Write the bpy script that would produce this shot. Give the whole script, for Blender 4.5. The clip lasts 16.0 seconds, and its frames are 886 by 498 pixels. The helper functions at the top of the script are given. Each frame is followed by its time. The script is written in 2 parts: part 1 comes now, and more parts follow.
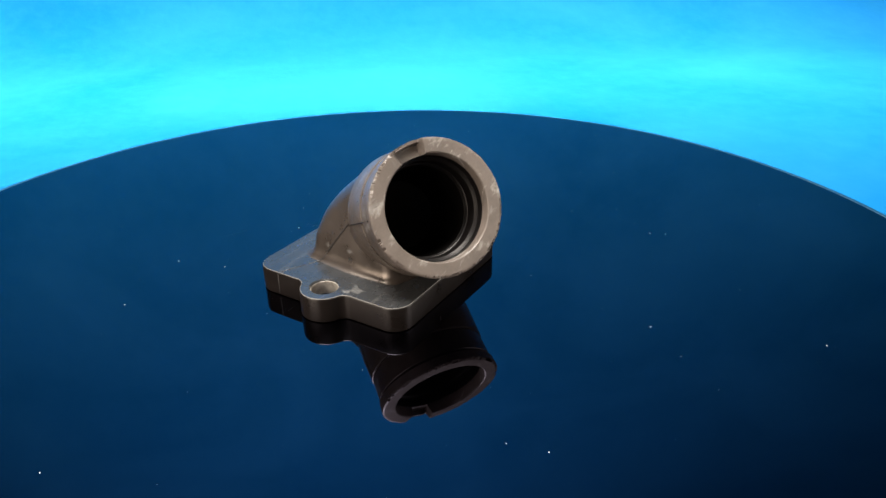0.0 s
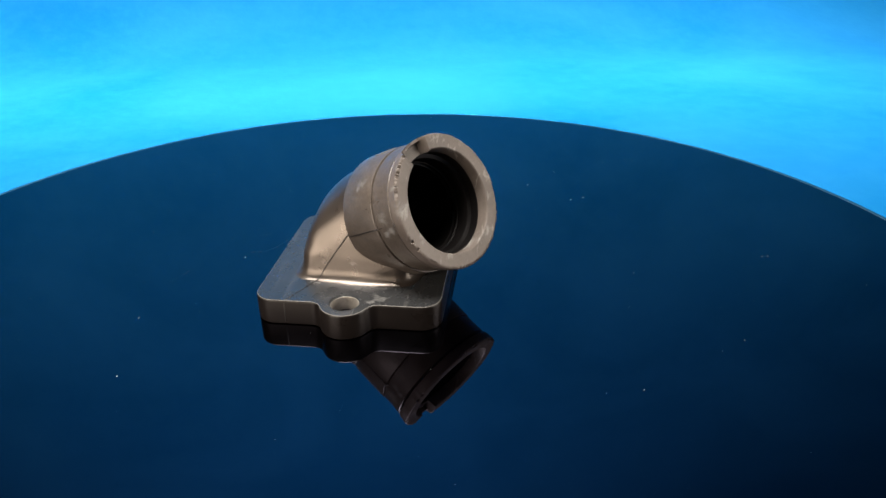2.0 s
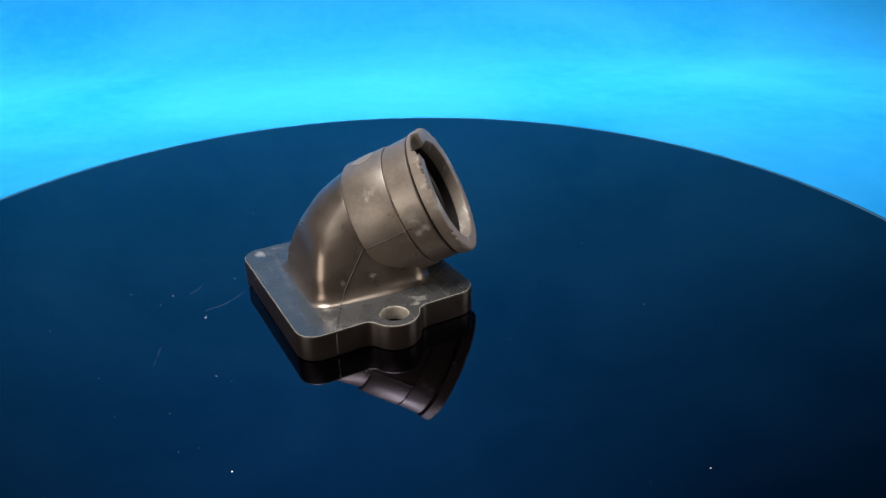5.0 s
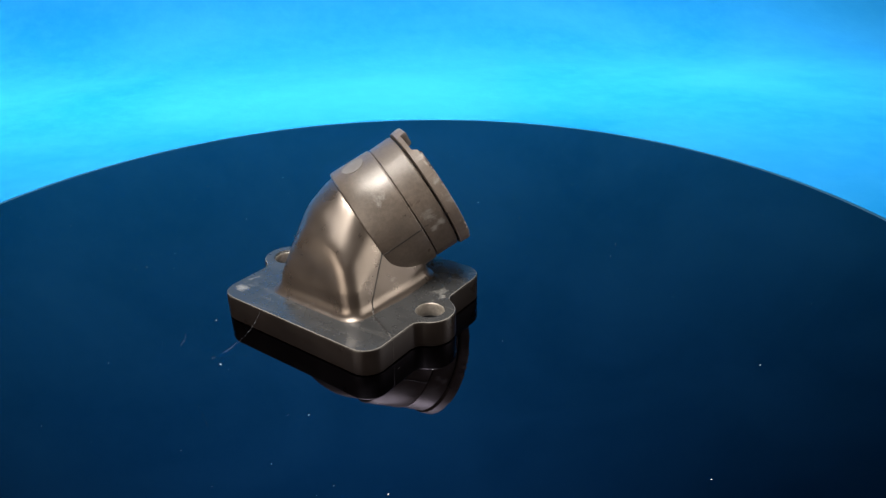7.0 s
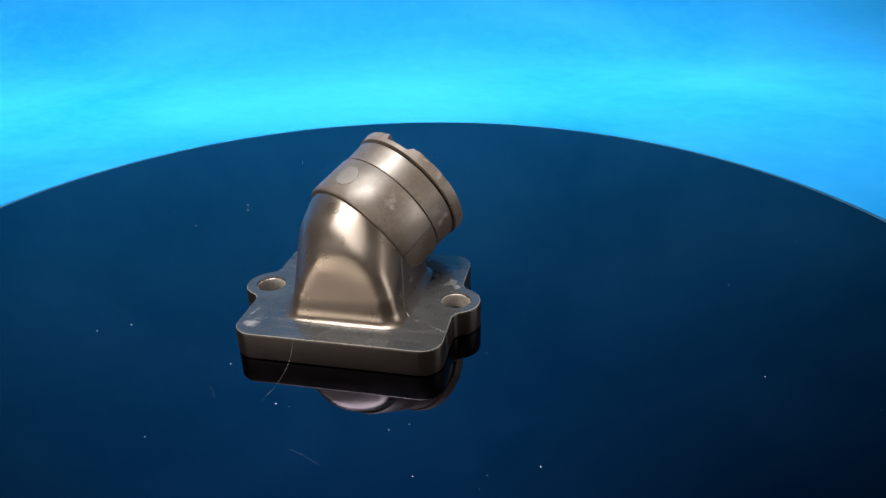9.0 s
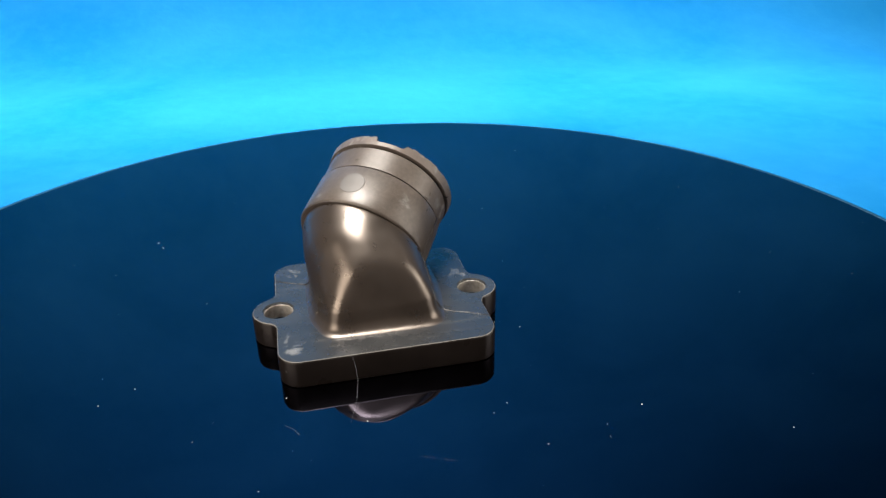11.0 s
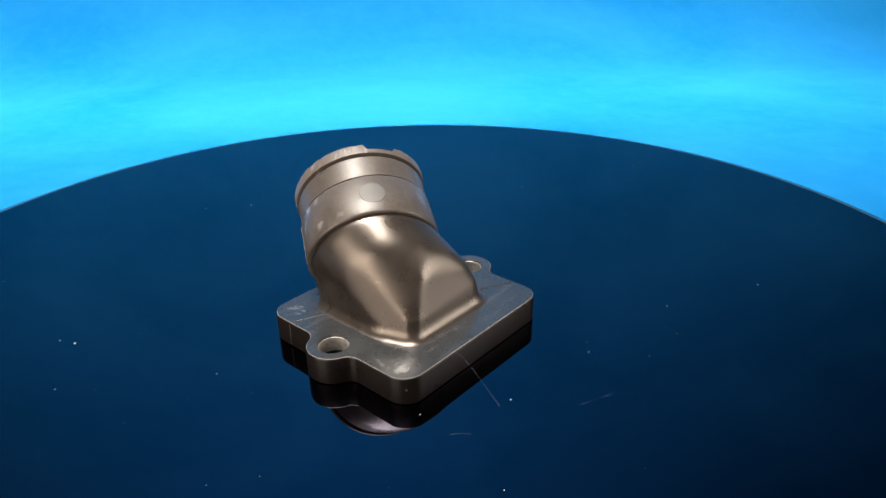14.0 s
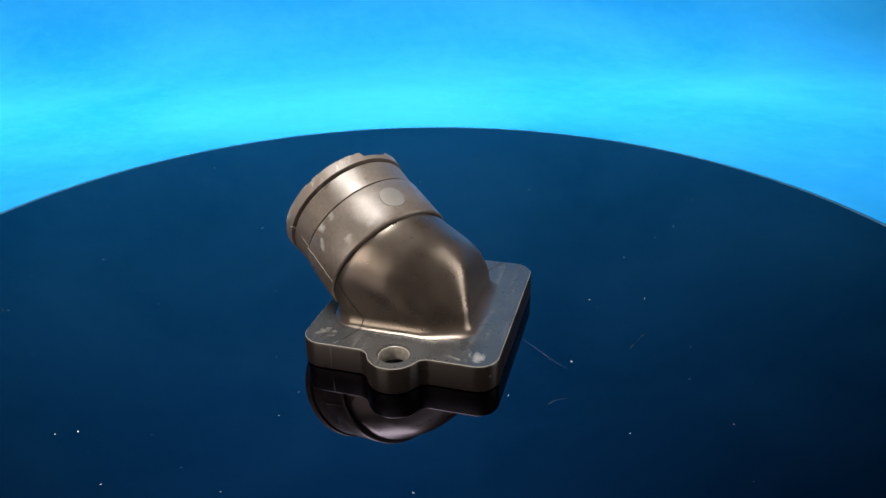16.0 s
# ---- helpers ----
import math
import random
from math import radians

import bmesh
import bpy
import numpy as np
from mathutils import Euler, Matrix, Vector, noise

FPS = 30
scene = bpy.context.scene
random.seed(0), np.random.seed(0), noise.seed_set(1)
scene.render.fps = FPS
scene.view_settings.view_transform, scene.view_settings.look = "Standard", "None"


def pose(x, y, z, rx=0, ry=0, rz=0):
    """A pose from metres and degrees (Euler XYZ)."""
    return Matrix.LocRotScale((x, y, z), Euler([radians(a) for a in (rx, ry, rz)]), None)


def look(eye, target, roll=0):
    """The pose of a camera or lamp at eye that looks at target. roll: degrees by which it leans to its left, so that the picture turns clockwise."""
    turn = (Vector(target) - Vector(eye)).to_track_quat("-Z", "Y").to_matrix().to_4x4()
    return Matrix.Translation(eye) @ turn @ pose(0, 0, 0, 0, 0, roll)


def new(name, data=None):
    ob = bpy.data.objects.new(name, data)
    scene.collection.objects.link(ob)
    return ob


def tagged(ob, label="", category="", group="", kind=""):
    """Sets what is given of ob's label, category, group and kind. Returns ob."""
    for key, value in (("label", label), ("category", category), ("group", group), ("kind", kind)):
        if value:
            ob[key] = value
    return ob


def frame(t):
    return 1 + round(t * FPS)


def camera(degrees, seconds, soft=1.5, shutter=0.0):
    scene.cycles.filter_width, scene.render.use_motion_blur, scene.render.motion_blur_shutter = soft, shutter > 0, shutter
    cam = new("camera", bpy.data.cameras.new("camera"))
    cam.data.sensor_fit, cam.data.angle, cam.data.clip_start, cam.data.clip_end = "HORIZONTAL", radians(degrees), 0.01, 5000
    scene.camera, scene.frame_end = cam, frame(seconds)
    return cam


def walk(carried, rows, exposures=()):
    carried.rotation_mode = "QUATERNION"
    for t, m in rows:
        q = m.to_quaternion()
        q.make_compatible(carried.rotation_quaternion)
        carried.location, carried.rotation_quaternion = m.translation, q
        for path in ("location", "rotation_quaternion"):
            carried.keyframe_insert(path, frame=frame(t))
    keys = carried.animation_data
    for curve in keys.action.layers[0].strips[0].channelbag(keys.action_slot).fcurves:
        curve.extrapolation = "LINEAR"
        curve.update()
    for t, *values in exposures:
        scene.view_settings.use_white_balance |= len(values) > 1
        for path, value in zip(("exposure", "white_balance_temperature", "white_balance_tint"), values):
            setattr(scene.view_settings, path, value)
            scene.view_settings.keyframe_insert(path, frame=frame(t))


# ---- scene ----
from mathutils.bvhtree import BVHTree

SECONDS = 16.0
cam = camera(62.76, SECONDS, soft=1.4)

# the phone stands before the turntable and sags a little in its holder: seconds, pitch, yaw, roll
SAG = [(0, 62.094, -4.26, -1.022), (1, 62.253, -4.33, -1.032), (2, 62.325, -4.337, -1.035), (3, 62.363, -4.324, -1.029),
       (4, 62.469, -4.342, -1.025), (5, 62.539, -4.315, -1.022), (6, 62.6, -4.289, -1.022), (7, 62.713, -4.325, -1.028),
       (8, 62.866, -4.397, -1.036), (9, 62.934, -4.419, -1.038), (10, 62.969, -4.375, -1.029), (11, 63.037, -4.29, -1.011),
       (12, 63.101, -4.19, -0.983), (13, 63.127, -4.126, -0.947), (14, 63.305, -4.128, -0.915), (15, 63.487, -4.098, -0.881),
       (16, 63.562, -3.989, -0.846)]
EXPOSURES = [(0, 0.33), (0.5, 0.18), (1.0, 0.05), (1.5, 0.02), (2.5, 0.0), (16, 0.0)]
walk(cam, [(t, pose(0, -0.1625, 0.0968, rx, 0, rz) @ pose(0, 0, 0, 0, 0, roll)) for t, rx, rz, roll in SAG], EXPOSURES)

# turn of the plate in degrees
TURN = [(0.0, 0.0), (0.5, 5.87), (1.0, 11.93), (1.5, 18.18), (2.0, 24.68), (2.5, 31.01), (3.0, 36.79), (3.5, 42.48), (4.0, 48.57),
        (4.5, 54.78), (5.0, 61.09), (5.5, 67.41), (6.0, 73.68), (6.5, 79.85), (7.0, 85.93), (7.5, 92.18), (8.0, 98.0), (8.5, 103.94),
        (9.0, 110.03), (9.5, 115.82), (10.0, 121.85), (10.5, 128.06), (11.0, 134.36), (11.5, 140.67), (12.0, 147.06), (12.5, 153.16),
        (13.0, 158.78), (13.5, 164.56), (14.0, 170.94), (14.5, 177.04), (15.0, 183.15), (15.5, 189.44), (16.0, 196.02)]
TILT = pose(0, 0, 0, -0.012, 0.152, 0)

# ---- light ----
world = bpy.data.worlds.new("room_dusk")
world.use_nodes = True
world.node_tree.nodes["Background"].inputs[0].default_value = (0.9, 0.95, 1.0, 1)
world.node_tree.nodes["Background"].inputs[1].default_value = 0.008
scene.world = world


def area_lamp(name, eye, target, size, size_y, watts, colour, spread):
    data = bpy.data.lights.new(name, "AREA")
    data.shape, data.size, data.size_y, data.energy, data.color = "RECTANGLE", size, size_y, watts, colour
    data.spread = radians(spread)
    ob = new(name, data)
    ob.matrix_world = look(eye, target)
    return tagged(ob, kind="structure")


area_lamp("softbox_lamp", (-0.16, 0.0, 1.02), (-0.01, 0.24, 0.0), 0.5, 0.36, 30.0, (1.0, 0.95, 0.89), 170)
area_lamp("backdrop_lamp", (-0.26, 0.47, 0.85), (-0.26, 0.47, 0.0), 1.5, 0.1, 4.9, (1.0, 0.96, 0.92), 36)
# unseen broad warm source at front left, added for the bronze sheen
area_lamp("warm_left_light", (-0.74, -0.68, 0.31), (0.0, 0.0, 0.04), 0.75, 0.6, 7.6, (1.0, 0.87, 0.74), 150)
area_lamp("side_lamp", (0.9, -0.2, 0.3), (0.0, 0.0, 0.04), 0.5, 0.55, 4.4, (1.0, 0.92, 0.83), 150)


# ---- materials ----
def material(name):
    m = bpy.data.materials.new(name)
    m.use_nodes = True
    nt = m.node_tree
    b = nt.nodes["Principled BSDF"]
    return m, nt, b


def noise_tex(nt, scale, detail=4.0, rough=0.55, stretch=None, distortion=0.0):
    n = nt.nodes.new("ShaderNodeTexNoise")
    n.inputs["Scale"].default_value, n.inputs["Detail"].default_value = scale, detail
    n.inputs["Roughness"].default_value, n.inputs["Distortion"].default_value = rough, distortion
    co = nt.nodes.new("ShaderNodeTexCoord")
    if stretch:
        mp = nt.nodes.new("ShaderNodeMapping")
        mp.inputs["Scale"].default_value = stretch
        nt.links.new(co.outputs["Object"], mp.inputs["Vector"])
        nt.links.new(mp.outputs["Vector"], n.inputs["Vector"])
    else:
        nt.links.new(co.outputs["Object"], n.inputs["Vector"])
    return n.outputs["Fac"]


def ramp(nt, fac, stops):
    r = nt.nodes.new("ShaderNodeValToRGB")
    while len(r.color_ramp.elements) < len(stops):
        r.color_ramp.elements.new(0.5)
    for e, (p, c) in zip(r.color_ramp.elements, stops):
        e.position, e.color = p, (*c, 1) if len(c) == 3 else c
    nt.links.new(fac, r.inputs["Fac"])
    return r.outputs["Color"]


def mix(nt, fac, a, b):
    m = nt.nodes.new("ShaderNodeMix")
    m.data_type = "RGBA"
    for sock, v in ((m.inputs["Factor"], fac), (m.inputs["A"], a), (m.inputs["B"], b)):
        if isinstance(v, (tuple, float, int)):
            sock.default_value = (*v, 1) if isinstance(v, tuple) else v
        else:
            nt.links.new(v, sock)
    return m.outputs["Result"]


def bump(nt, b, height, strength, distance):
    n = nt.nodes.new("ShaderNodeBump")
    n.inputs["Strength"].default_value, n.inputs["Distance"].default_value = strength, distance
    nt.links.new(height, n.inputs["Height"])
    nt.links.new(n.outputs["Normal"], b.inputs["Normal"])


def moulded_plastic(name, tone, rough, grain, chalk, grain_scale=2500, spots=(), gloss=0.5, scratch=0.0, metal=0.0, sheen_tint=(1.0, 0.96, 0.92)):
    """Dark moulded plastic with chalky residue, thicker round the spots (x, y, z, radius in mm); tone is its base colour."""
    m, nt, b = material(name)
    big = noise_tex(nt, 90, 5, 0.6)
    base = ramp(nt, big, [(0.3, tuple(0.75 * c for c in tone)), (0.7, tuple(1.25 * c for c in tone))])
    speckle = ramp(nt, noise_tex(nt, grain_scale * 0.8, 3, 0.7), [(0.36, (0.8,) * 3), (0.68, (1.2,) * 3)])
    mul = nt.nodes.new("ShaderNodeMix")
    mul.data_type, mul.blend_type = "RGBA", "MULTIPLY"
    mul.inputs["Factor"].default_value = min(1.0, grain * 1.6)
    nt.links.new(base, mul.inputs["A"])
    nt.links.new(speckle, mul.inputs["B"])
    base = mul.outputs["Result"]
    if chalk > 0:
        level = noise_tex(nt, 210, 9, 0.74, distortion=1.0)
        for x, y, z, r, *push in spots:
            geo = nt.nodes.new("ShaderNodeTexCoord")
            dist = nt.nodes.new("ShaderNodeVectorMath")
            dist.operation = "DISTANCE"
            dist.inputs[1].default_value = (x * 0.001, y * 0.001, z * 0.001)
            nt.links.new(geo.outputs["Object"], dist.inputs[0])
            fall = nt.nodes.new("ShaderNodeMapRange")
            fall.interpolation_type = "SMOOTHSTEP"
            for key, v in (("From Min", 0.0), ("From Max", r * 0.001), ("To Min", push[0] if push else 0.17), ("To Max", 0.0)):
                fall.inputs[key].default_value = v
            nt.links.new(dist.outputs["Value"], fall.inputs["Value"])
            add = nt.nodes.new("ShaderNodeMath")
            nt.links.new(level, add.inputs[0])
            nt.links.new(fall.outputs["Result"], add.inputs[1])
            level = add.outputs[0]
        mask = ramp(nt, level, [(1 - chalk, (0, 0, 0)), (1 - chalk + 0.1, (0.45,) * 3), (1 - chalk + 0.3, (1, 1, 1))])
        base = mix(nt, mask, base, (0.19, 0.184, 0.172))
    if scratch > 0:
        lines = ramp(nt, noise_tex(nt, 260, 4, 0.6, (0.25, 2.2, 1.0), 0.3), [(0.58, (0, 0, 0)), (0.7, (scratch,) * 3)])
        base = mix(nt, lines, base, (0.34, 0.32, 0.29))
    nt.links.new(base, b.inputs["Base Color"])
    rr = ramp(nt, noise_tex(nt, 160, 5, 0.6), [(0.3, (rough - 0.05 - 0.12 * grain,) * 3), (0.7, (rough + 0.1 + 0.1 * grain,) * 3)])
    nt.links.new(rr, b.inputs["Roughness"])
    b.inputs["Specular IOR Level"].default_value, b.inputs["Metallic"].default_value = gloss, metal
    b.inputs["Specular Tint"].default_value = (*sheen_tint, 1)
    bump(nt, b, noise_tex(nt, grain_scale * 2.2, 2, 0.6), grain, 0.00007)
    return m


FLANGE_MAT = moulded_plastic("flange_plastic", (0.021, 0.0217, 0.0225), 0.25, 0.06, 0.33, 2500,
                             ((-20, -8, 6.6, 8), (21, 15, 6.6, 8, 0.15), (19.5, -17, 6.6, 5), (-22, -20, 5, 5),
                              (20.5, 18.5, 6.6, 3, 0.18), (-21, -2, 6.6, 9, 0.1), (22, 8, 6.6, 7, 0.1)), 0.6, 0.05)
# same plastic as the flange top; darker tone paints the sides' shade
FLANGE_SHADED_SIDE_MAT = moulded_plastic("flange_side_shade_plastic", (0.0075, 0.0058, 0.005), 0.3, 0.05, 0.22, 2500,
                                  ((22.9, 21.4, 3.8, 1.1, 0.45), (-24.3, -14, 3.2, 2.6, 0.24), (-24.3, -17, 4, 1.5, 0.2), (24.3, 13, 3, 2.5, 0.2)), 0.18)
EDGE_WEAR_MAT = moulded_plastic("worn_flange_edge", (0.12, 0.114, 0.105), 0.4, 0.4, 0.4)
NECK_MAT = moulded_plastic("neck_plastic", (0.022, 0.0172, 0.0143), 0.29, 0.05, 0.33, 2500,
                           ((-13.4, 7.6, 11.2, 3.2, 0.27), (-14.2, 5.4, 9.4, 2.4, 0.29), (-14.2, 3.2, 9.4, 2.3, 0.29), (-13.6, 0.4, 11.2, 2.8, 0.26), (-14, -6, 9, 4, 0.2), (3, 14.3, 14, 1.3, 0.3)), 1.0, 0.0, 0.0, (1.0, 0.86, 0.74))
TUBE_MAT = moulded_plastic("tube_plastic", (0.063, 0.051, 0.042), 0.36, 0.55, 0.36, 1500,
                           ((10.6, -20.8, 28.6, 2.3, 0.36), (9.7, -18.6, 31.2, 2.0, 0.36), (12.6, -19.8, 24.6, 2.0, 0.4), (11.9, -20.4, 26.0, 1.2, 0.3), (13.6, -13, 27.8, 2.4, 0.22),
                            (11.1, -8.4, 30.9, 2.6, 0.2), (-18.5, -10, 22, 2.0, 0.36), (-19.4, -11.2, 23.5, 1.5, 0.34), (-17, -9, 25, 4), (-8, -2, 30, 4)), 0.55)
LIP_MAT = moulded_plastic("worn_lip_plastic", (0.088, 0.072, 0.061), 0.46, 0.22, 0.36, 1500,
                          ((-21, -15, 30, 6), (-7, -28, 15, 7), (-17.4, -12, 33.2, 2.2, 0.35)), 0.45, 0.5)
# near-black base paints the shade inside the spigot; also colours the motor housing
BORE_SHADE_HOUSING_MAT = moulded_plastic("bore_shade_housing_plastic", (0.0035, 0.003, 0.003), 0.38, 0.15, 0.0, 2500, (), 0.2)
SEAM_MAT = moulded_plastic("seam_line", (0.006, 0.005, 0.005), 0.4, 0.1, 0.0)
MARK_MAT = moulded_plastic("pin_mark_plastic", (0.085, 0.079, 0.074), 0.5, 0.1, 0.0)

SLEEVE_MAT, nt, b = material("bolt_sleeve_metal")
nt.links.new(ramp(nt, noise_tex(nt, 700, 4), [(0.3, (0.3, 0.27, 0.23)), (0.7, (0.6, 0.56, 0.5))]), b.inputs["Base Color"])
b.inputs["Metallic"].default_value, b.inputs["Roughness"].default_value = 0.55, 0.42

DISC_MAT, nt, b = material("black_gloss_acrylic")
b.inputs["Base Color"].default_value = (0.00003, 0.00004, 0.00006, 1)
b.inputs["IOR"].default_value = 1.61
b.inputs["Specular Tint"].default_value = (0.74, 0.65, 1.0, 1)
smear = noise_tex(nt, 14, 6, 0.65, (1, 1, 1), 0.8)
nt.links.new(ramp(nt, smear, [(0.35, (0.004,) * 3), (0.75, (0.022,) * 3)]), b.inputs["Roughness"])

EDGE_MAT, nt, b = material("disc_edge_acrylic")
b.inputs["Base Color"].default_value = (0.05, 0.13, 0.2, 1)
b.inputs["Roughness"].default_value = 0.25

# blue base paints the backdrop's reflection along the black rounded edge
ROUND_REFLECTION_MAT, nt, b = material("rounded_edge_reflection")
b.inputs["Base Color"].default_value = (0.006, 0.03, 0.06, 1)
b.inputs["Roughness"].default_value = 0.3

# bevel highlight painted as mottled pale blue on the black plate
CHAMFER_GLINT_MAT, nt, b = material("chamfer_glint_acrylic")
nt.links.new(ramp(nt, noise_tex(nt, 30, 5, 0.6), [(0.3, (0.02, 0.045, 0.07)), (0.7, (0.05, 0.1, 0.14))]), b.inputs["Base Color"])
b.inputs["Roughness"].default_value = 0.4

PAPER_MAT, nt, b = material("blue_backdrop_paper")
cloud = noise_tex(nt, 4.2, 4, 0.55, (0.8, 1, 1.2), 0.6)
fine = noise_tex(nt, 60, 5, 0.6)
tone = ramp(nt, cloud, [(0.28, (0.003, 0.115, 0.3)), (0.72, (0.014, 0.168, 0.4))])
nt.links.new(mix(nt, ramp(nt, fine, [(0.4, (0, 0, 0)), (0.85, (0.3,) * 3)]), tone, (0.02, 0.19, 0.415)), b.inputs["Base Color"])
b.inputs["Roughness"].default_value = 0.75
b.inputs["Specular IOR Level"].default_value = 0.0
bump(nt, b, noise_tex(nt, 12, 5, 0.6), 0.14, 0.01)

ROOM_MAT, nt, b = material("room_paint")
nt.links.new(ramp(nt, noise_tex(nt, 3, 4), [(0.3, (0.17, 0.15, 0.13)), (0.7, (0.22, 0.19, 0.165))]), b.inputs["Base Color"])
b.inputs["Roughness"].default_value = 0.8

TABLE_MAT, nt, b = material("table_wood")
nt.links.new(ramp(nt, noise_tex(nt, 20, 5, 0.6, (1, 12, 12)), [(0.3, (0.16, 0.1, 0.06)), (0.7, (0.28, 0.18, 0.1))]), b.inputs["Base Color"])
b.inputs["Roughness"].default_value = 0.45

DUST_MAT, nt, b = material("dust")
b.inputs["Base Color"].default_value = (0.55, 0.56, 0.58, 1)
b.inputs["Roughness"].default_value = 0.9


FIBRE_MAT, nt, b = material("fibre")
b.inputs["Base Color"].default_value = (0.11, 0.12, 0.135, 1)
b.inputs["Roughness"].default_value = 0.8


# ---- mesh helpers ----
def mesh_object(name, verts, faces, mat, parent=None, label="", sharp=35):
    me = bpy.data.meshes.new(name)
    me.from_pydata([tuple(v) for v in verts], [], faces)
    me.update()
    bm = bmesh.new()
    bm.from_mesh(me)
    bmesh.ops.remove_doubles(bm, verts=bm.verts, dist=1e-7)
    bmesh.ops.recalc_face_normals(bm, faces=bm.faces)
    bm.to_mesh(me)
    bm.free()
    return finish(name, me, mat, parent, label, sharp)


def finish(name, me, mat, parent, label, sharp):
    me.shade_smooth()
    me.set_sharp_from_angle(angle=radians(sharp))
    me.materials.append(mat)
    ob = new(name, me)
    if parent:
        ob.parent = parent
    if label:
        ob["label"] = label
    return ob


def part(name, bm, mat, parent, label="", sharp=35):
    bmesh.ops.recalc_face_normals(bm, faces=bm.faces)
    me = bpy.data.meshes.new(name)
    bm.to_mesh(me)
    bm.free()
    return finish(name, me, mat, parent, label, sharp)


def grid_faces(rows, cols, wrap=True):
    out = []
    for i in range(rows - 1):
        for j in range(cols if wrap else cols - 1):
            k = (j + 1) % cols
            out.append((i * cols + j, i * cols + k, (i + 1) * cols + k, (i + 1) * cols + j))
    return out


def lathe(profile, segs, cap=False):
    verts = [(r * math.cos(2 * math.pi * j / segs), r * math.sin(2 * math.pi * j / segs), z) for z, r in profile for j in range(segs)]
    faces = grid_faces(len(profile), segs)
    if cap:
        faces += [tuple(range(segs)), tuple(range((len(profile) - 1) * segs, len(profile) * segs))]
    return verts, faces


# ---- room and backdrop ----
def box_room():
    x0, x1, y0, y1, z0, z1 = -1.6, 1.6, -1.8, 1.6, -0.8, 2.4
    th = 0.1
    def slab(name, a, b_):
        bm = bmesh.new()
        bmesh.ops.create_cube(bm, size=1)
        for v in bm.verts:
            v.co = Vector([(a[i] + b_[i]) / 2 + v.co[i] * (b_[i] - a[i]) for i in range(3)])
        tagged(part(name, bm, ROOM_MAT, None), kind="structure")
    slab("floor", (x0 - th, y0 - th, z0 - th), (x1 + th, y1 + th, z0))
    slab("ceiling", (x0 - th, y0 - th, z1), (x1 + th, y1 + th, z1 + th))
    slab("wall_west", (x0 - th, y0, z0), (x0, y1, z1))
    slab("wall_east", (x1, y0, z0), (x1 + th, y1, z1))
    slab("wall_south", (x0 - th, y0 - th, z0), (x1 + th, y0, z1))
    slab("wall_north", (x0 - th, y1, z0), (x1 + th, y1 + th, z1))


box_room()

TABLE_Z = -0.075
bm = bmesh.new()
bmesh.ops.create_cube(bm, size=1)
for v in bm.verts:
    v.co = Vector((v.co.x * 2.2, v.co.y * 1.5 + 0.25, TABLE_Z - 0.022 + v.co.z * 0.04))
bmesh.ops.bevel(bm, geom=list(bm.edges), offset=0.004, segments=2, affect="EDGES")
table = new("table")
tagged(table, "plain brown wooden table under the blue backdrop", "table")
part("tabletop", bm, TABLE_MAT, table)
for lx in (-1.0, 1.0):
    for ly in (-0.4, 0.9):
        bm = bmesh.new()
        bmesh.ops.create_cube(bm, size=1)
        for v in bm.verts:
            v.co = Vector((lx + v.co.x * 0.06, ly + v.co.y * 0.06, (-0.8 + TABLE_Z - 0.042) / 2 + v.co.z * (TABLE_Z - 0.042 + 0.8)))
        part("leg", bm, TABLE_MAT, table)


def backdrop_sheet():
    """One sheet of paper that lies on the table and sweeps up behind it."""
    line = []
    y_flat, radius, top = 0.55, 0.16, 1.5
    for i in range(14):
        line.append((-0.46 + (y_flat + 0.46) * i / 13, TABLE_Z + 0.002))
    for i in range(1, 17):
        a = math.pi / 2 * i / 16
        line.append((y_flat + radius * math.sin(a), TABLE_Z + 0.002 + radius * (1 - math.cos(a))))
    for i in range(1, 20):
        line.append((y_flat + radius, TABLE_Z + 0.002 + radius + top * i / 19))
    n = 60
    verts = []
    for y, z in line:
        for j in range(n + 1):
            x = -1.05 + 2.1 * j / n
            wv = noise.noise(Vector((x * 2.0, y * 2.5, z * 2.5))) * 0.004
            verts.append((x, y - abs(wv), z + (abs(wv) if y < y_flat else 0)))
    ob = mesh_object("backdrop", verts, grid_faces(len(line), n + 1, False), PAPER_MAT)
    tagged(ob, "bright blue paper backdrop sweeping up behind the turntable", "backdrop", kind="structure")
    sol = ob.modifiers.new("thick", "SOLIDIFY")
    sol.thickness, sol.offset = 0.0006, 0
    return ob


backdrop_sheet()

# ---- turntable ----
DISC_R, DISC_C = 0.1562, (-0.00198, -0.00063)


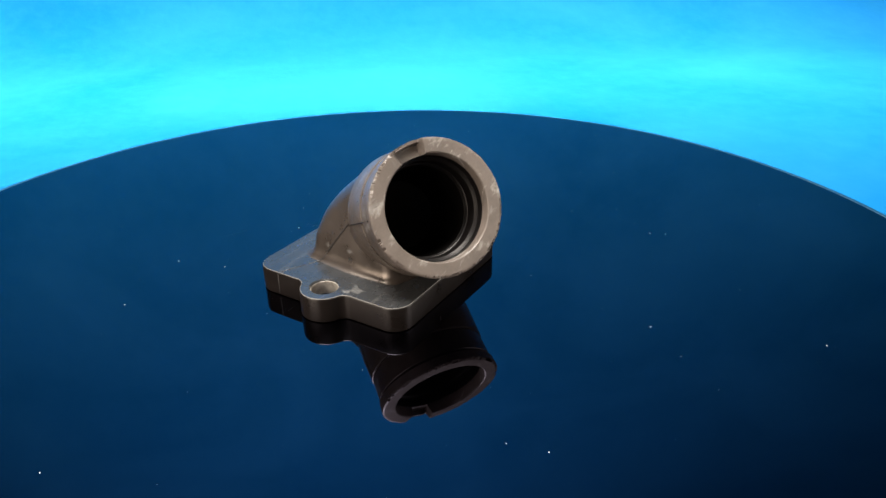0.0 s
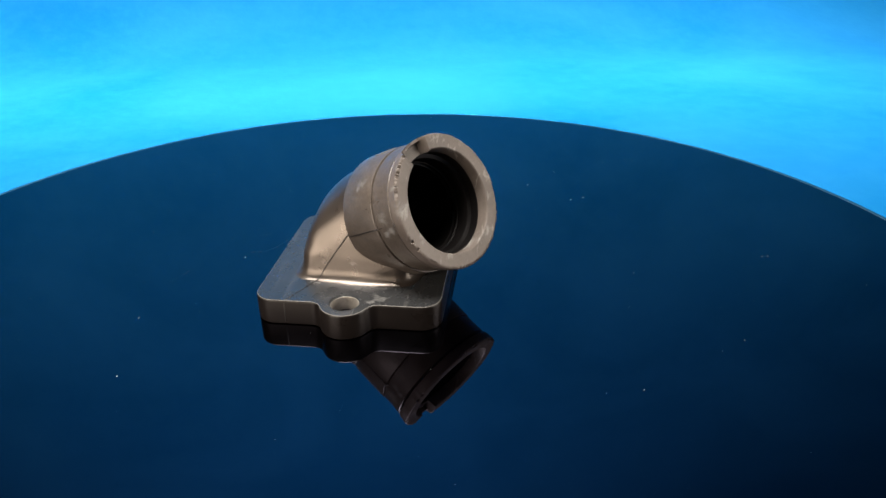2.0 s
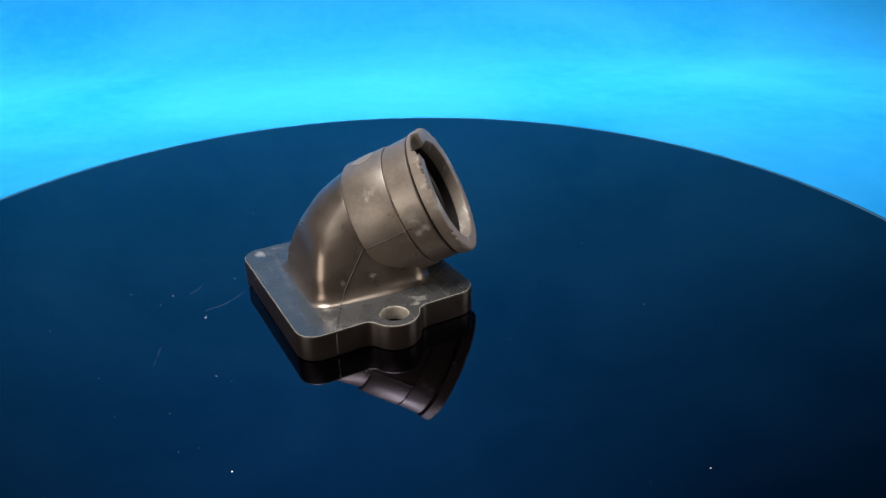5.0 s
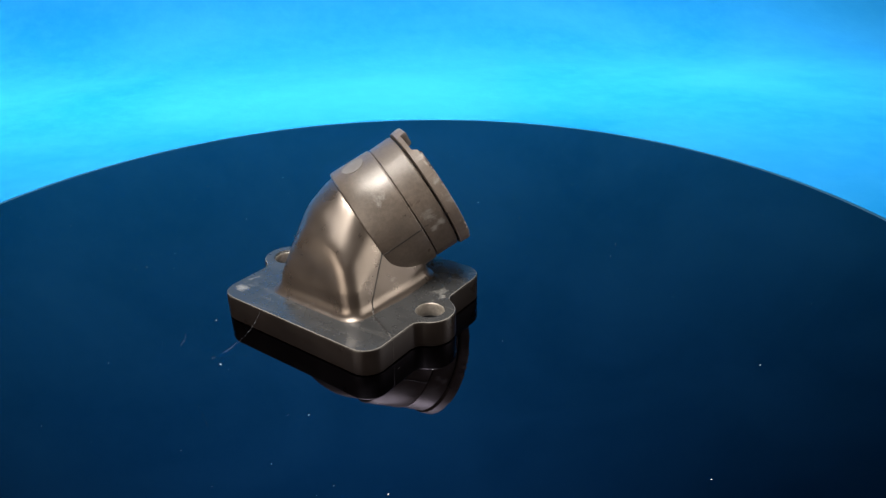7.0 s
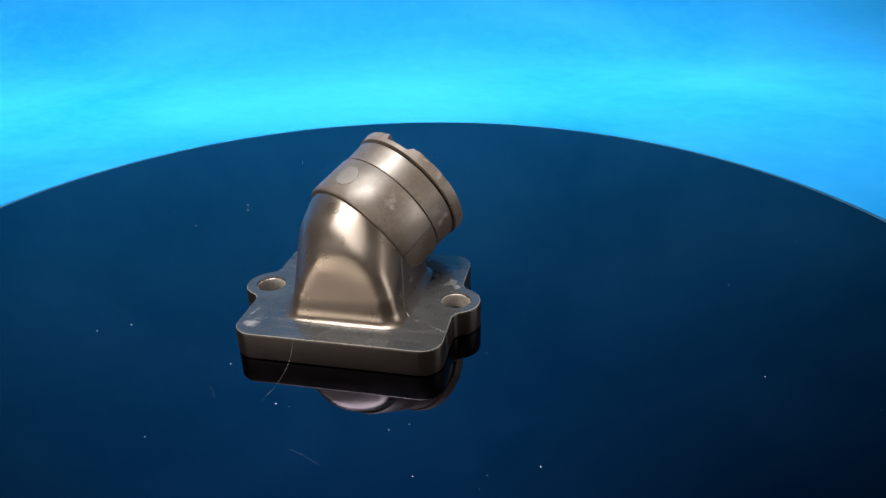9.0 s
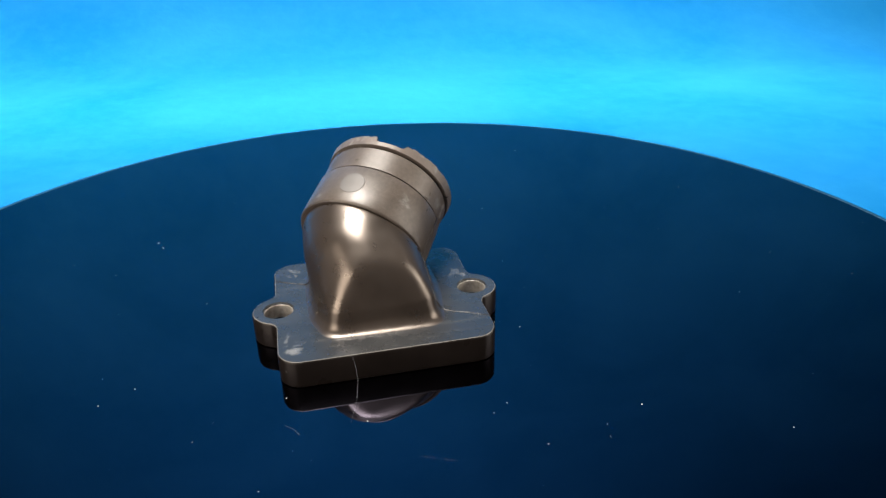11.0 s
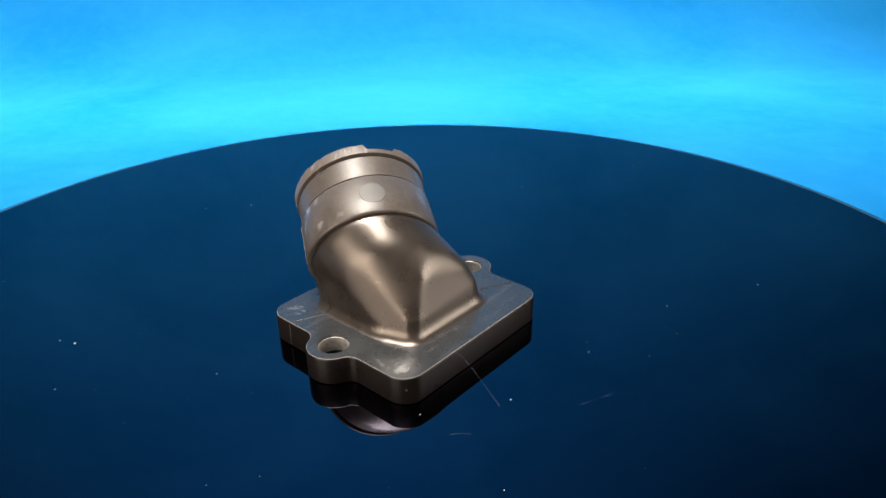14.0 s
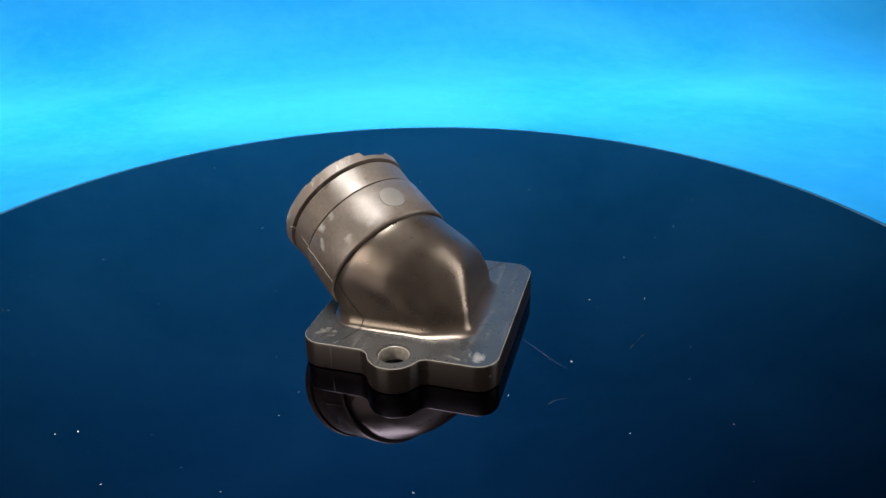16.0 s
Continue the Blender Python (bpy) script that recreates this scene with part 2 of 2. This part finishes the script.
def turntable():
    thing = new("turntable")
    tagged(thing, "round glossy black acrylic turntable plate with dust", "turntable")
    verts, faces = lathe([(-0.0012, DISC_R), (-0.0006, DISC_R - 0.0002), (-0.0003, DISC_R - 0.0006), (-0.0002, DISC_R - 0.0012), (-0.0002, DISC_R - 0.0019)], 256)
    mesh_object("rounded_edge", [(x + DISC_C[0], y + DISC_C[1], z) for x, y, z in verts], faces, ROUND_REFLECTION_MAT, thing, "dull blue-black rounded edge, backdrop reflection painted in", sharp=40)
    verts, faces = lathe([(-0.0002, DISC_R - 0.0019), (0.0, DISC_R - 0.0027)], 256)
    mesh_object("chamfer", [(x + DISC_C[0], y + DISC_C[1], z) for x, y, z in verts], faces, CHAMFER_GLINT_MAT, thing, "chamfer round the plate with its pale highlight painted on")
    verts, faces = lathe([(0.0, DISC_R - 0.0027), (0.0, DISC_R - 0.0034), (0.0, DISC_R * 0.7), (0.0, DISC_R * 0.35), (0.0, 0.001)], 256)
    faces.append(tuple(range(4 * 256, 5 * 256)))
    mesh_object("plate", [(x + DISC_C[0], y + DISC_C[1], z) for x, y, z in verts], faces, DISC_MAT, thing, sharp=40)
    verts, faces = lathe([(-0.0012, DISC_R), (-0.0034, DISC_R), (-0.0040, DISC_R - 0.0006), (-0.0040, 0.02)], 256)
    mesh_object("plate_edge", [(x + DISC_C[0], y + DISC_C[1], z) for x, y, z in verts], faces, EDGE_MAT, thing, "pale polished plate edge")
    return thing


def turntable_base():
    thing = new("motor_drive")
    tagged(thing, "low black round motor drive under the plate", "motor")
    prof = [(TABLE_Z + 0.003, 0.0), (TABLE_Z + 0.003, 0.075), (TABLE_Z + 0.006, 0.078), (-0.022, 0.074), (-0.018, 0.07), (-0.018, 0.014), (-0.0042, 0.014), (-0.0042, 0.0)]
    verts, faces = lathe(prof, 96)
    mesh_object("housing", verts, faces, BORE_SHADE_HOUSING_MAT, thing)
    return thing


PLATE = turntable()
turntable_base()

# ---- intake manifold ----
MM = 0.001
FT = 6.6                      # flange thickness
AX_AZ, AX_EL = radians(-123.9), radians(26.6)
A = Vector((math.cos(AX_EL) * math.cos(AX_AZ), math.cos(AX_EL) * math.sin(AX_AZ), math.sin(AX_EL)))
N = (Vector((0, 0, 1)) - A.z * A).normalized()
B = N.cross(A)
C = Vector((2.6, -7.15, 17.1))


def tube_point(s, r, deg):
    a = radians(deg)
    return C + A * s + (N * math.cos(a) + B * math.sin(a)) * r


def flange_outline():
    hx, hy, rc, lx, lr, fr = 24.3, 22.7, 5.0, 23.6, 6.1, 3.0
    pts = []
    def arc(cx, cy, r, a0, a1, n):
        for i in range(n + 1):
            a = radians(a0 + (a1 - a0) * i / n)
            pts.append((cx + r * math.cos(a), cy + r * math.sin(a)))
    fx = hx + fr
    dy = math.sqrt((lr + fr) ** 2 - (fx - lx) ** 2)
    ang = math.degrees(math.atan2(dy, fx - lx))
    for sgn in (1, -1):
        n0 = len(pts)
        arc(hx - rc, -hy + rc, rc, -90, 0, 10)
        arc(fx, -dy, fr, 180, 180 - ang, 7)
        arc(lx, 0, lr, -ang, ang, 20)
        arc(fx, dy, fr, 180 + ang, 180, 7)
        arc(hx - rc, hy - rc, rc, 0, 90, 10)
        if sgn < 0:
            pts[n0:] = [(-x, -y) for x, y in pts[n0:]]
    return pts


def inset(pts, d):
    out, n = [], len(pts)
    for i in range(n):
        ax, ay = pts[i - 1]
        bx, by = pts[(i + 1) % n]
        tx, ty = bx - ax, by - ay
        l = math.hypot(tx, ty)
        out.append((pts[i][0] - ty / l * d, pts[i][1] + tx / l * d))
    return out


def flange(parent):
    bm = bmesh.new()
    line = flange_outline()
    def loop(pts, z):
        return [bm.verts.new((x * MM, y * MM, z * MM)) for x, y in pts]
    def skin(a, b_):
        for i in range(len(a)):
            k = (i + 1) % len(a)
            bm.faces.new((a[i], a[k], b_[k], b_[i]))
    def ring(cx, r, z, n=40):
        return loop([(cx + r * math.cos(2 * math.pi * i / n), r * math.sin(2 * math.pi * i / n)) for i in range(n)], z)
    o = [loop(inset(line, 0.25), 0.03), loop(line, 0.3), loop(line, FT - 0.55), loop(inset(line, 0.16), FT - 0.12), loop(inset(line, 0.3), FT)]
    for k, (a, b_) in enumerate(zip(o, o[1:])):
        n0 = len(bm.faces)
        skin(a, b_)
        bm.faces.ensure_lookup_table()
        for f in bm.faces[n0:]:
            # 1 is the worn edge, 2 the side tone with painted shade
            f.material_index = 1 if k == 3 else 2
    tops, bottoms = [o[-1]], [o[0]]
    for cx in (-23.6, 23.6):
        h = [ring(cx, 3.75, FT), ring(cx, 3.45, FT - 0.3), ring(cx, 3.45, 0.03)]
        skin(h[0], h[1])
        skin(h[1], h[2])
        tops.append(h[0])
        bottoms.append(h[2])
    for loops in (tops, bottoms):
        edges = []
        for l in loops:
            for i in range(len(l)):
                e = bm.edges.get((l[i], l[(i + 1) % len(l)])) or bm.edges.new((l[i], l[(i + 1) % len(l)]))
                edges.append(e)
        bmesh.ops.triangle_fill(bm, use_beauty=True, edges=edges)
    ob = part("flange", bm, FLANGE_MAT, parent, "dark flat flange with chalky smears and two lugs", 40)
    ob.data.materials.append(EDGE_WEAR_MAT)
    ob.data.materials.append(FLANGE_SHADED_SIDE_MAT)
    return ob


def rounded_rect(hx0, hx1, hy0, hy1, r, n=8):
    pts = []
    for cx, cy, a0 in ((hx1 - r, hy1 - r, 0), (hx0 + r, hy1 - r, 90), (hx0 + r, hy0 + r, 180), (hx1 - r, hy0 + r, 270)):
        for i in range(n + 1):
            a = radians(a0 + 90 * i / n)
            pts.append((cx + r * math.cos(a), cy + r * math.sin(a)))
    return pts


N_AZ = math.degrees(math.atan2(N.y, N.x))
NECK_ROUND = 3.5


def neck_hull():
    """The rounded hull of the foot's box and the tube's end, to find the neck's skin on."""
    seeds = []
    for i in range(72):
        seeds.append(tube_point(0.9, 15.4 - NECK_ROUND, i * 5))
        seeds.append(tube_point(-5.0, 13.7 - NECK_ROUND, i * 5) + Vector((-1.2, 2.2, 0)))
    foot_x, foot_y = 14.3 - NECK_ROUND, 14.65 - NECK_ROUND
    for sx in (-1, 1):
        seeds.append(Vector((sx * foot_x, foot_y, 0)))
        seeds.append(Vector((sx * foot_x, -foot_y, 0)))
        seeds.append(Vector((sx * foot_x - (1.1 if sx > 0 else -0.5), 0.7 - foot_y, 11)))
    # an arch over the back face: its two shoulders and the bend between them
    for q in ((9.3, 10.1, 10.5), (7.5, 9.0, 15.2), (5.4, 8.3, 18.6), (2.0, 7.6, 20.0), (-1.4, 7.6, 19.8), (-4.4, 8.1, 18.4), (-6.6, 9.0, 16.0), (-8.4, 10.2, 11.5)):
        seeds.append(Vector(q))
    bm = bmesh.new()
    for q in seeds:
        for i in range(13):
            e = math.pi * (i / 12 - 0.5)
            n = max(1, round(24 * math.cos(e)))
            for j in range(n):
                a = 2 * math.pi * j / n
                bm.verts.new(q + Vector((math.cos(e) * math.cos(a), math.cos(e) * math.sin(a), math.sin(e))) * NECK_ROUND)
    bmesh.ops.convex_hull(bm, input=bm.verts, use_existing_faces=False)
    tree = BVHTree.FromBMesh(bm)
    bm.free()
    return tree


HULL = neck_hull()


def hull_hit(eye, way):
    far = eye + way.normalized() * 100
    place = HULL.ray_cast(far, -way.normalized())[0]
    return place if place else eye


FILLET = 2.7


def flare(h):
    return 2.3 * (1 - math.sqrt(max(0, 1 - (1 - min(h, FILLET) / FILLET) ** 2)))


def neck_skin(psi, elevation):
    """A point of the neck: psi round it; elevation under 0 runs down the fillet to the flange at -1, else degrees up."""
    d = Vector((math.cos(radians(psi)), math.sin(radians(psi)), 0))
    if elevation <= 0:
        h = FILLET * (1 + elevation) ** 1.6
        q = hull_hit(Vector((-2, -3, FT + h)), d)
        return q + d * flare(h) - Vector((0, 0, 0.06))
    e = radians(elevation)
    return hull_hit(Vector((-2, -3, FT + FILLET)), d * math.cos(e) + Vector((0, 0, math.sin(e)))) - Vector((0, 0, 0.06))


def neck(parent):
    segs, levels = 320, [-1 + i / 12 for i in range(13)] + [89.9 * i / 90 for i in range(1, 91)]
    verts = [neck_skin(360 * j / segs, e) for e in levels for j in range(segs)]
    # soften the ridges above the fillet
    grid = np.array([tuple(v) for v in verts]).reshape(len(levels), segs, 3)
    soft = np.clip((np.arange(len(levels)) - 17) / 32, 0, 1)[:, None, None] ** 1.5 * 0.5
    for _ in range(70):
        near = np.roll(grid, 1, 1) + np.roll(grid, -1, 1)
        near[1:-1] += grid[2:] + grid[:-2]
        near[1:-1] /= 4
        near[0], near[-1] = grid[0], grid[-1]
        grid = grid + (near - grid) * soft
    verts = [Vector(q) for q in grid.reshape(-1, 3)]
    faces = []
    for f in grid_faces(len(levels), segs):
        v = sum((verts[i] for i in f), Vector()) / 4 - C
        s = v.dot(A)
        if s > 0.6 and (v - A * s).length < 13.0:
            continue
        faces.append(f)
    return mesh_object("neck", [v * MM for v in verts], faces, NECK_MAT, parent, "smooth bronze-brown moulded elbow", 50)


def notch(deg):
    """How deep the lip is cut away at an angle round it, in mm."""
    d = (deg + 180) % 360 - 180
    if -32 < d < -1:
        e = max(0.0, min(1, (d + 32) / 6, (-1 - d) / 3))
        return 2.9 * e * e * (3 - 2 * e)
    return 0.0


def turned(name, profile, mat, parent, label="", segs=288, cut=False, chip=0.0):
    verts = []
    for s, r in profile:
        for j in range(segs):
            deg = 360 * j / segs
            ss, rr = s, r
            if cut:
                ss = min(s, 21.92 - notch(deg) * (0.6 if r > 15.5 else 1.0))
            if chip and r > 16 and s > 21.5:
                a = radians(deg)
                ring = Vector((math.cos(a), math.sin(a), 0))
                torn = min(1, max(0.12, 0.45 + 1.6 * noise.noise(ring * 1.7 + Vector((4, 1, 2)))))
                bite = 1.1 * max(0, noise.noise(ring * 6.5) - 0.05) + 0.5 * max(0, noise.noise(ring * 19)) + 0.3 * noise.noise(ring * 47)
                bite = max(0, bite) * torn
                rr -= bite * chip
                ss -= bite * chip * 0.7
            verts.append(tube_point(ss, rr, deg) * MM)
    return mesh_object(name, verts, grid_faces(len(profile), segs), mat, parent, label, 32)


def manifold():
    thing = new("intake_manifold")
    tagged(thing, "dark moulded plastic engine intake manifold with angled round spigot", "intake manifold")
    flange(thing)
    neck(thing)
    turned("collar", [(0.8, 13.8), (0.8, 15.7), (1.0, 16.0), (1.3, 16.15), (6, 16.1), (11.7, 16.0), (11.95, 15.9), (12.05, 15.6), (12.05, 14.5)], TUBE_MAT, thing, "grainy brown-grey moulded collar")
    turned("spigot", [(11.9, 14.0), (11.95, 15.35), (12.3, 15.4), (12.45, 15.72), (18.2, 15.85), (18.4, 15.7), (18.5, 14.2)], TUBE_MAT, thing, "grainy brown-grey round spigot")
    turned("lip", [(18.6, 13.2), (18.45, 14.3), (18.95, 14.5), (19.0, 15.9), (19.15, 16.25), (21.4, 16.45), (21.75, 16.35), (21.9, 16.1), (21.92, 15.75), (21.92, 15.3), (21.9, 13.0), (21.7, 12.75), (21.2, 12.6), (18.6, 12.6)],
           LIP_MAT, thing, "worn pale grey end ring with a notch", cut=True, chip=1.7, segs=720)
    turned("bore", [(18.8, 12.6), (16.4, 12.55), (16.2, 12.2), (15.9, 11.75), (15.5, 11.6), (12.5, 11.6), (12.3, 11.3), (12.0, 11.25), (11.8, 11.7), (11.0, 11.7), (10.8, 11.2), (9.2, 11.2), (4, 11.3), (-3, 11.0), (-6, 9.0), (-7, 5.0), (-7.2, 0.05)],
           BORE_SHADE_HOUSING_MAT, thing, "ribbed inside of the spigot, its shade painted black")
    # round pin mark on the collar
    verts, rad = [], 3.0
    for i in range(7):
        for j in range(48):
            a = 2 * math.pi * j / 48
            rr = rad * (1, 0.97, 0.9, 0.7, 0.4, 0.15, 0.0001)[i]
            up = (-0.1, 0.12, 0.14, 0.14, 0.14, 0.14, 0.14)[i]
            verts.append(tube_point(6.6 + rr * math.cos(a), 16.1 + up, math.degrees(rr * math.sin(a) / 16.1)) * MM)
    mesh_object("pin_mark", verts, grid_faces(7, 48), MARK_MAT, thing, "pale round moulding mark")
    # sleeves of the bolt holes
    for cx in (-23.6, 23.6):
        verts, faces = lathe([(2.7, 3.44), (6.05, 3.44), (6.12, 3.38), (6.05, 3.3), (2.7, 3.25)], 48)
        mesh_object("bolt_sleeve", [((x + cx) * MM, y * MM, z * MM) for x, y, z in verts], faces, SLEEVE_MAT, thing, "bright metal bolt hole sleeve")
    # mould parting line down both sides
    for deg, psi in ((-90, N_AZ + 90), (90, N_AZ - 90)):
        path = [(tube_point(s, r + 0.06, deg), (tube_point(s, r + 3, deg) - tube_point(s, r, deg))) for s, r in
                ((19.4, 16.42), (19.0, 16.2), (18.7, 15.5), (15.5, 15.6), (12.4, 15.62), (12.0, 16.0), (8, 16.06), (4, 16.1), (1.3, 16.13), (0.9, 15.7))]
        if deg > 0:
            rnd = random.Random(3)
            flash = []
            for (p, out), (q, _) in zip(path, path[1:]):
                flash += [(p + (q - p) * (i / 6) + Vector((rnd.uniform(-0.13, 0.13), rnd.uniform(-0.13, 0.13), rnd.uniform(-0.1, 0.1))), out) for i in range(6)]
            ribbon("flash_line", flash, 0.34, EDGE_WEAR_MAT, thing, "pale ragged moulding flash")
            path = []
        top = tube_point(0.6, 15.0, deg)
        foot = Vector((math.cos(radians(psi)) * 18.4, math.sin(radians(psi)) * 18.4, FT + 2.2))
        eye = Vector((-2, -3, FT + 2.0))
        out = Vector((math.cos(radians(psi)), math.sin(radians(psi)), 0.3))
        path += [(hull_hit(eye, top + (foot - top) * (i / 16) - eye) + out * 0.05, out) for i in range(17)]
        end = (foot - eye).to_2d()
        turn_to = math.degrees(math.atan2(end.y, end.x))
        path += [(neck_skin(turn_to, -e) + Vector((0, 0, 0.1)), Vector((out.x, out.y, 1))) for e in (0.3, 0.6, 0.9, 1.0)]
        sg = -1 if deg < 0 else 1
        path += [(Vector((sg * x, -sg * y, z)), up) for x, y, z, up in ((18.2, 11.4, FT + 0.02, Vector((0, 0, 1))), (21.2, 12.9, FT + 0.02, Vector((0, 0, 1))),
                 (23.8, 14.3, FT + 0.01, Vector((0, 0, 1))), (24.28, 14.6, FT - 0.6, Vector((sg, 0, 0))), (24.3, 14.7, 0.5, Vector((sg, 0, 0))))]
        ribbon("parting_line", path, 0.31, SEAM_MAT, thing)
    return thing


def ribbon(name, path, width, mat, parent, label=""):
    """A thin raised bead along points with outward directions."""
    verts, faces = [], []
    for i, (p, out) in enumerate(path):
        t = (path[min(i + 1, len(path) - 1)][0] - path[max(i - 1, 0)][0]).normalized()
        side = t.cross(out).normalized()
        o = side.cross(t).normalized()
        for a in range(6):
            ang = 2 * math.pi * a / 6
            verts.append((p + (side * math.cos(ang) + o * math.sin(ang) * 0.6) * width / 2) * MM)
    faces = grid_faces(len(path), 6)
    return mesh_object(name, verts, faces, mat, parent, label, 80)


MANIFOLD = manifold()
STAND = pose(-0.00365, 0.01019, 0, 0, 0, 53.69)


# ---- dust and fibres on the plate ----
def fibre(points, width):
    path = []
    pts = [Vector((q[0], q[1], q[2] if len(q) > 2 else 0.04)) for q in points]
    for i in range(len(pts) - 1):
        a, b_, c, d = pts[max(i - 1, 0)], pts[i], pts[i + 1], pts[min(i + 2, len(pts) - 1)]
        for k in range(6):
            t = k / 6
            q = 0.5 * (2 * b_ + (c - a) * t + (2 * a - 5 * b_ + 4 * c - d) * t * t + (3 * b_ - a - 3 * c + d) * t**3)
            path.append((q, Vector((0, 0, 1))))
    path.append((pts[-1], Vector((0, 0, 1))))
    ob = ribbon("fibre", path, width * 0.6, FIBRE_MAT, None)
    return tagged(ob, "fine pale fibre lying on the black plate", "fibre", group="fibres on the plate")


FIBRES = [fibre(p, w_) for p, w_ in (
    ([(-16.2, 30.8, 6.66), (-17.9, 31.2, 5.9), (-20.8, 33.0, 3.5), (-24.0, 36.7, 1.2), (-26.5, 40.6, 0.05)], 0.04),
    ([(-16.6, 49.8), (-18.8, 49.2), (-21.3, 49.5)], 0.035),
    ([(-43.3, 39.0), (-45.2, 37.7), (-46.4, 37.0)], 0.026),
    ([(-47.6, 36.4), (-50.0, 34.9)], 0.026))]


def speck(x, y, size, seed):
    bm = bmesh.new()
    bmesh.ops.create_icosphere(bm, subdivisions=1, radius=size * MM)
    rnd = random.Random(seed)
    for v in bm.verts:
        v.co *= rnd.uniform(0.7, 1.3)
        v.co = Vector(((v.co.x + x * MM), (v.co.y + y * MM), max(0.00002, v.co.z * 0.5 + size * MM * 0.35)))
    ob = part("dust_speck", bm, DUST_MAT, None)
    return tagged(ob, "tiny white dust speck on the black plate", "dust", group="dust specks on the plate")


SPECKS = [speck(x, y, r * 0.62, k) for k, (x, y, r) in enumerate((
    (-28.8, 38.1, 0.26), (-10.3, 44.0, 0.2), (-46.8, 15.6, 0.17), (-68.4, -1.6, 0.24), (75.0, 22.9, 0.3), (79.3, 22.0, 0.22),
    (70.0, 40.3, 0.22), (-60.3, 20.5, 0.18), (18.0, 70.9, 0.2), (-27.5, 63.7, 0.18), (-32.3, -9.4, 0.14), (26.4, 65.8, 0.16),
    (58.9, -24.5, 0.18), (19.0, -59.8, 0.18), (26.5, -62.8, 0.16), (-66.5, -59.0, 0.2), (36.5, 32.8, 0.16), (-46.7, 19.9, 0.13),
    (-94.4, -14.0, 0.22), (85.0, 45.1, 0.2), (17.3, 63.1, 0.16), (-33.2, -81.2, 0.2), (95.6, -35.8, 0.2)))]


def fine_dust():
    rnd = random.Random(7)
    verts, faces = [], []
    for _ in range(220):
        a, r = rnd.uniform(0, 2 * math.pi), DISC_R * math.sqrt(rnd.uniform(0.0, 0.96))
        x, y, s_ = r * math.cos(a) + DISC_C[0], r * math.sin(a) + DISC_C[1], rnd.choice((0.03, 0.03, 0.04, 0.04, 0.05, 0.07)) * MM
        n = len(verts)
        verts += [(x - s_, y, 0.00002), (x, y - s_, 0.00002), (x + s_ * rnd.uniform(0.6, 2), y, 0.00002), (x, y + s_, 0.00002), (x, y, 0.00002 + s_)]
        faces += [(n, n + 1, n + 4), (n + 1, n + 2, n + 4), (n + 2, n + 3, n + 4), (n + 3, n, n + 4)]
    ob = mesh_object("fine_dust", verts, faces, DUST_MAT)
    return tagged(ob, "sparse fine dust scattered over the black plate", "dust", kind="stuff")


FINE_DUST = fine_dust()

# ---- motion of the plate and what lies on it ----
def motions():
    turn = [(t, pose(0, 0, 0, 0, 0, a) @ TILT) for t, a in TURN]
    walk(PLATE, turn)
    walk(MANIFOLD, [(t, m @ STAND) for t, m in turn])
    for ob in (*FIBRES, *SPECKS, FINE_DUST):
        walk(ob, turn)


motions()
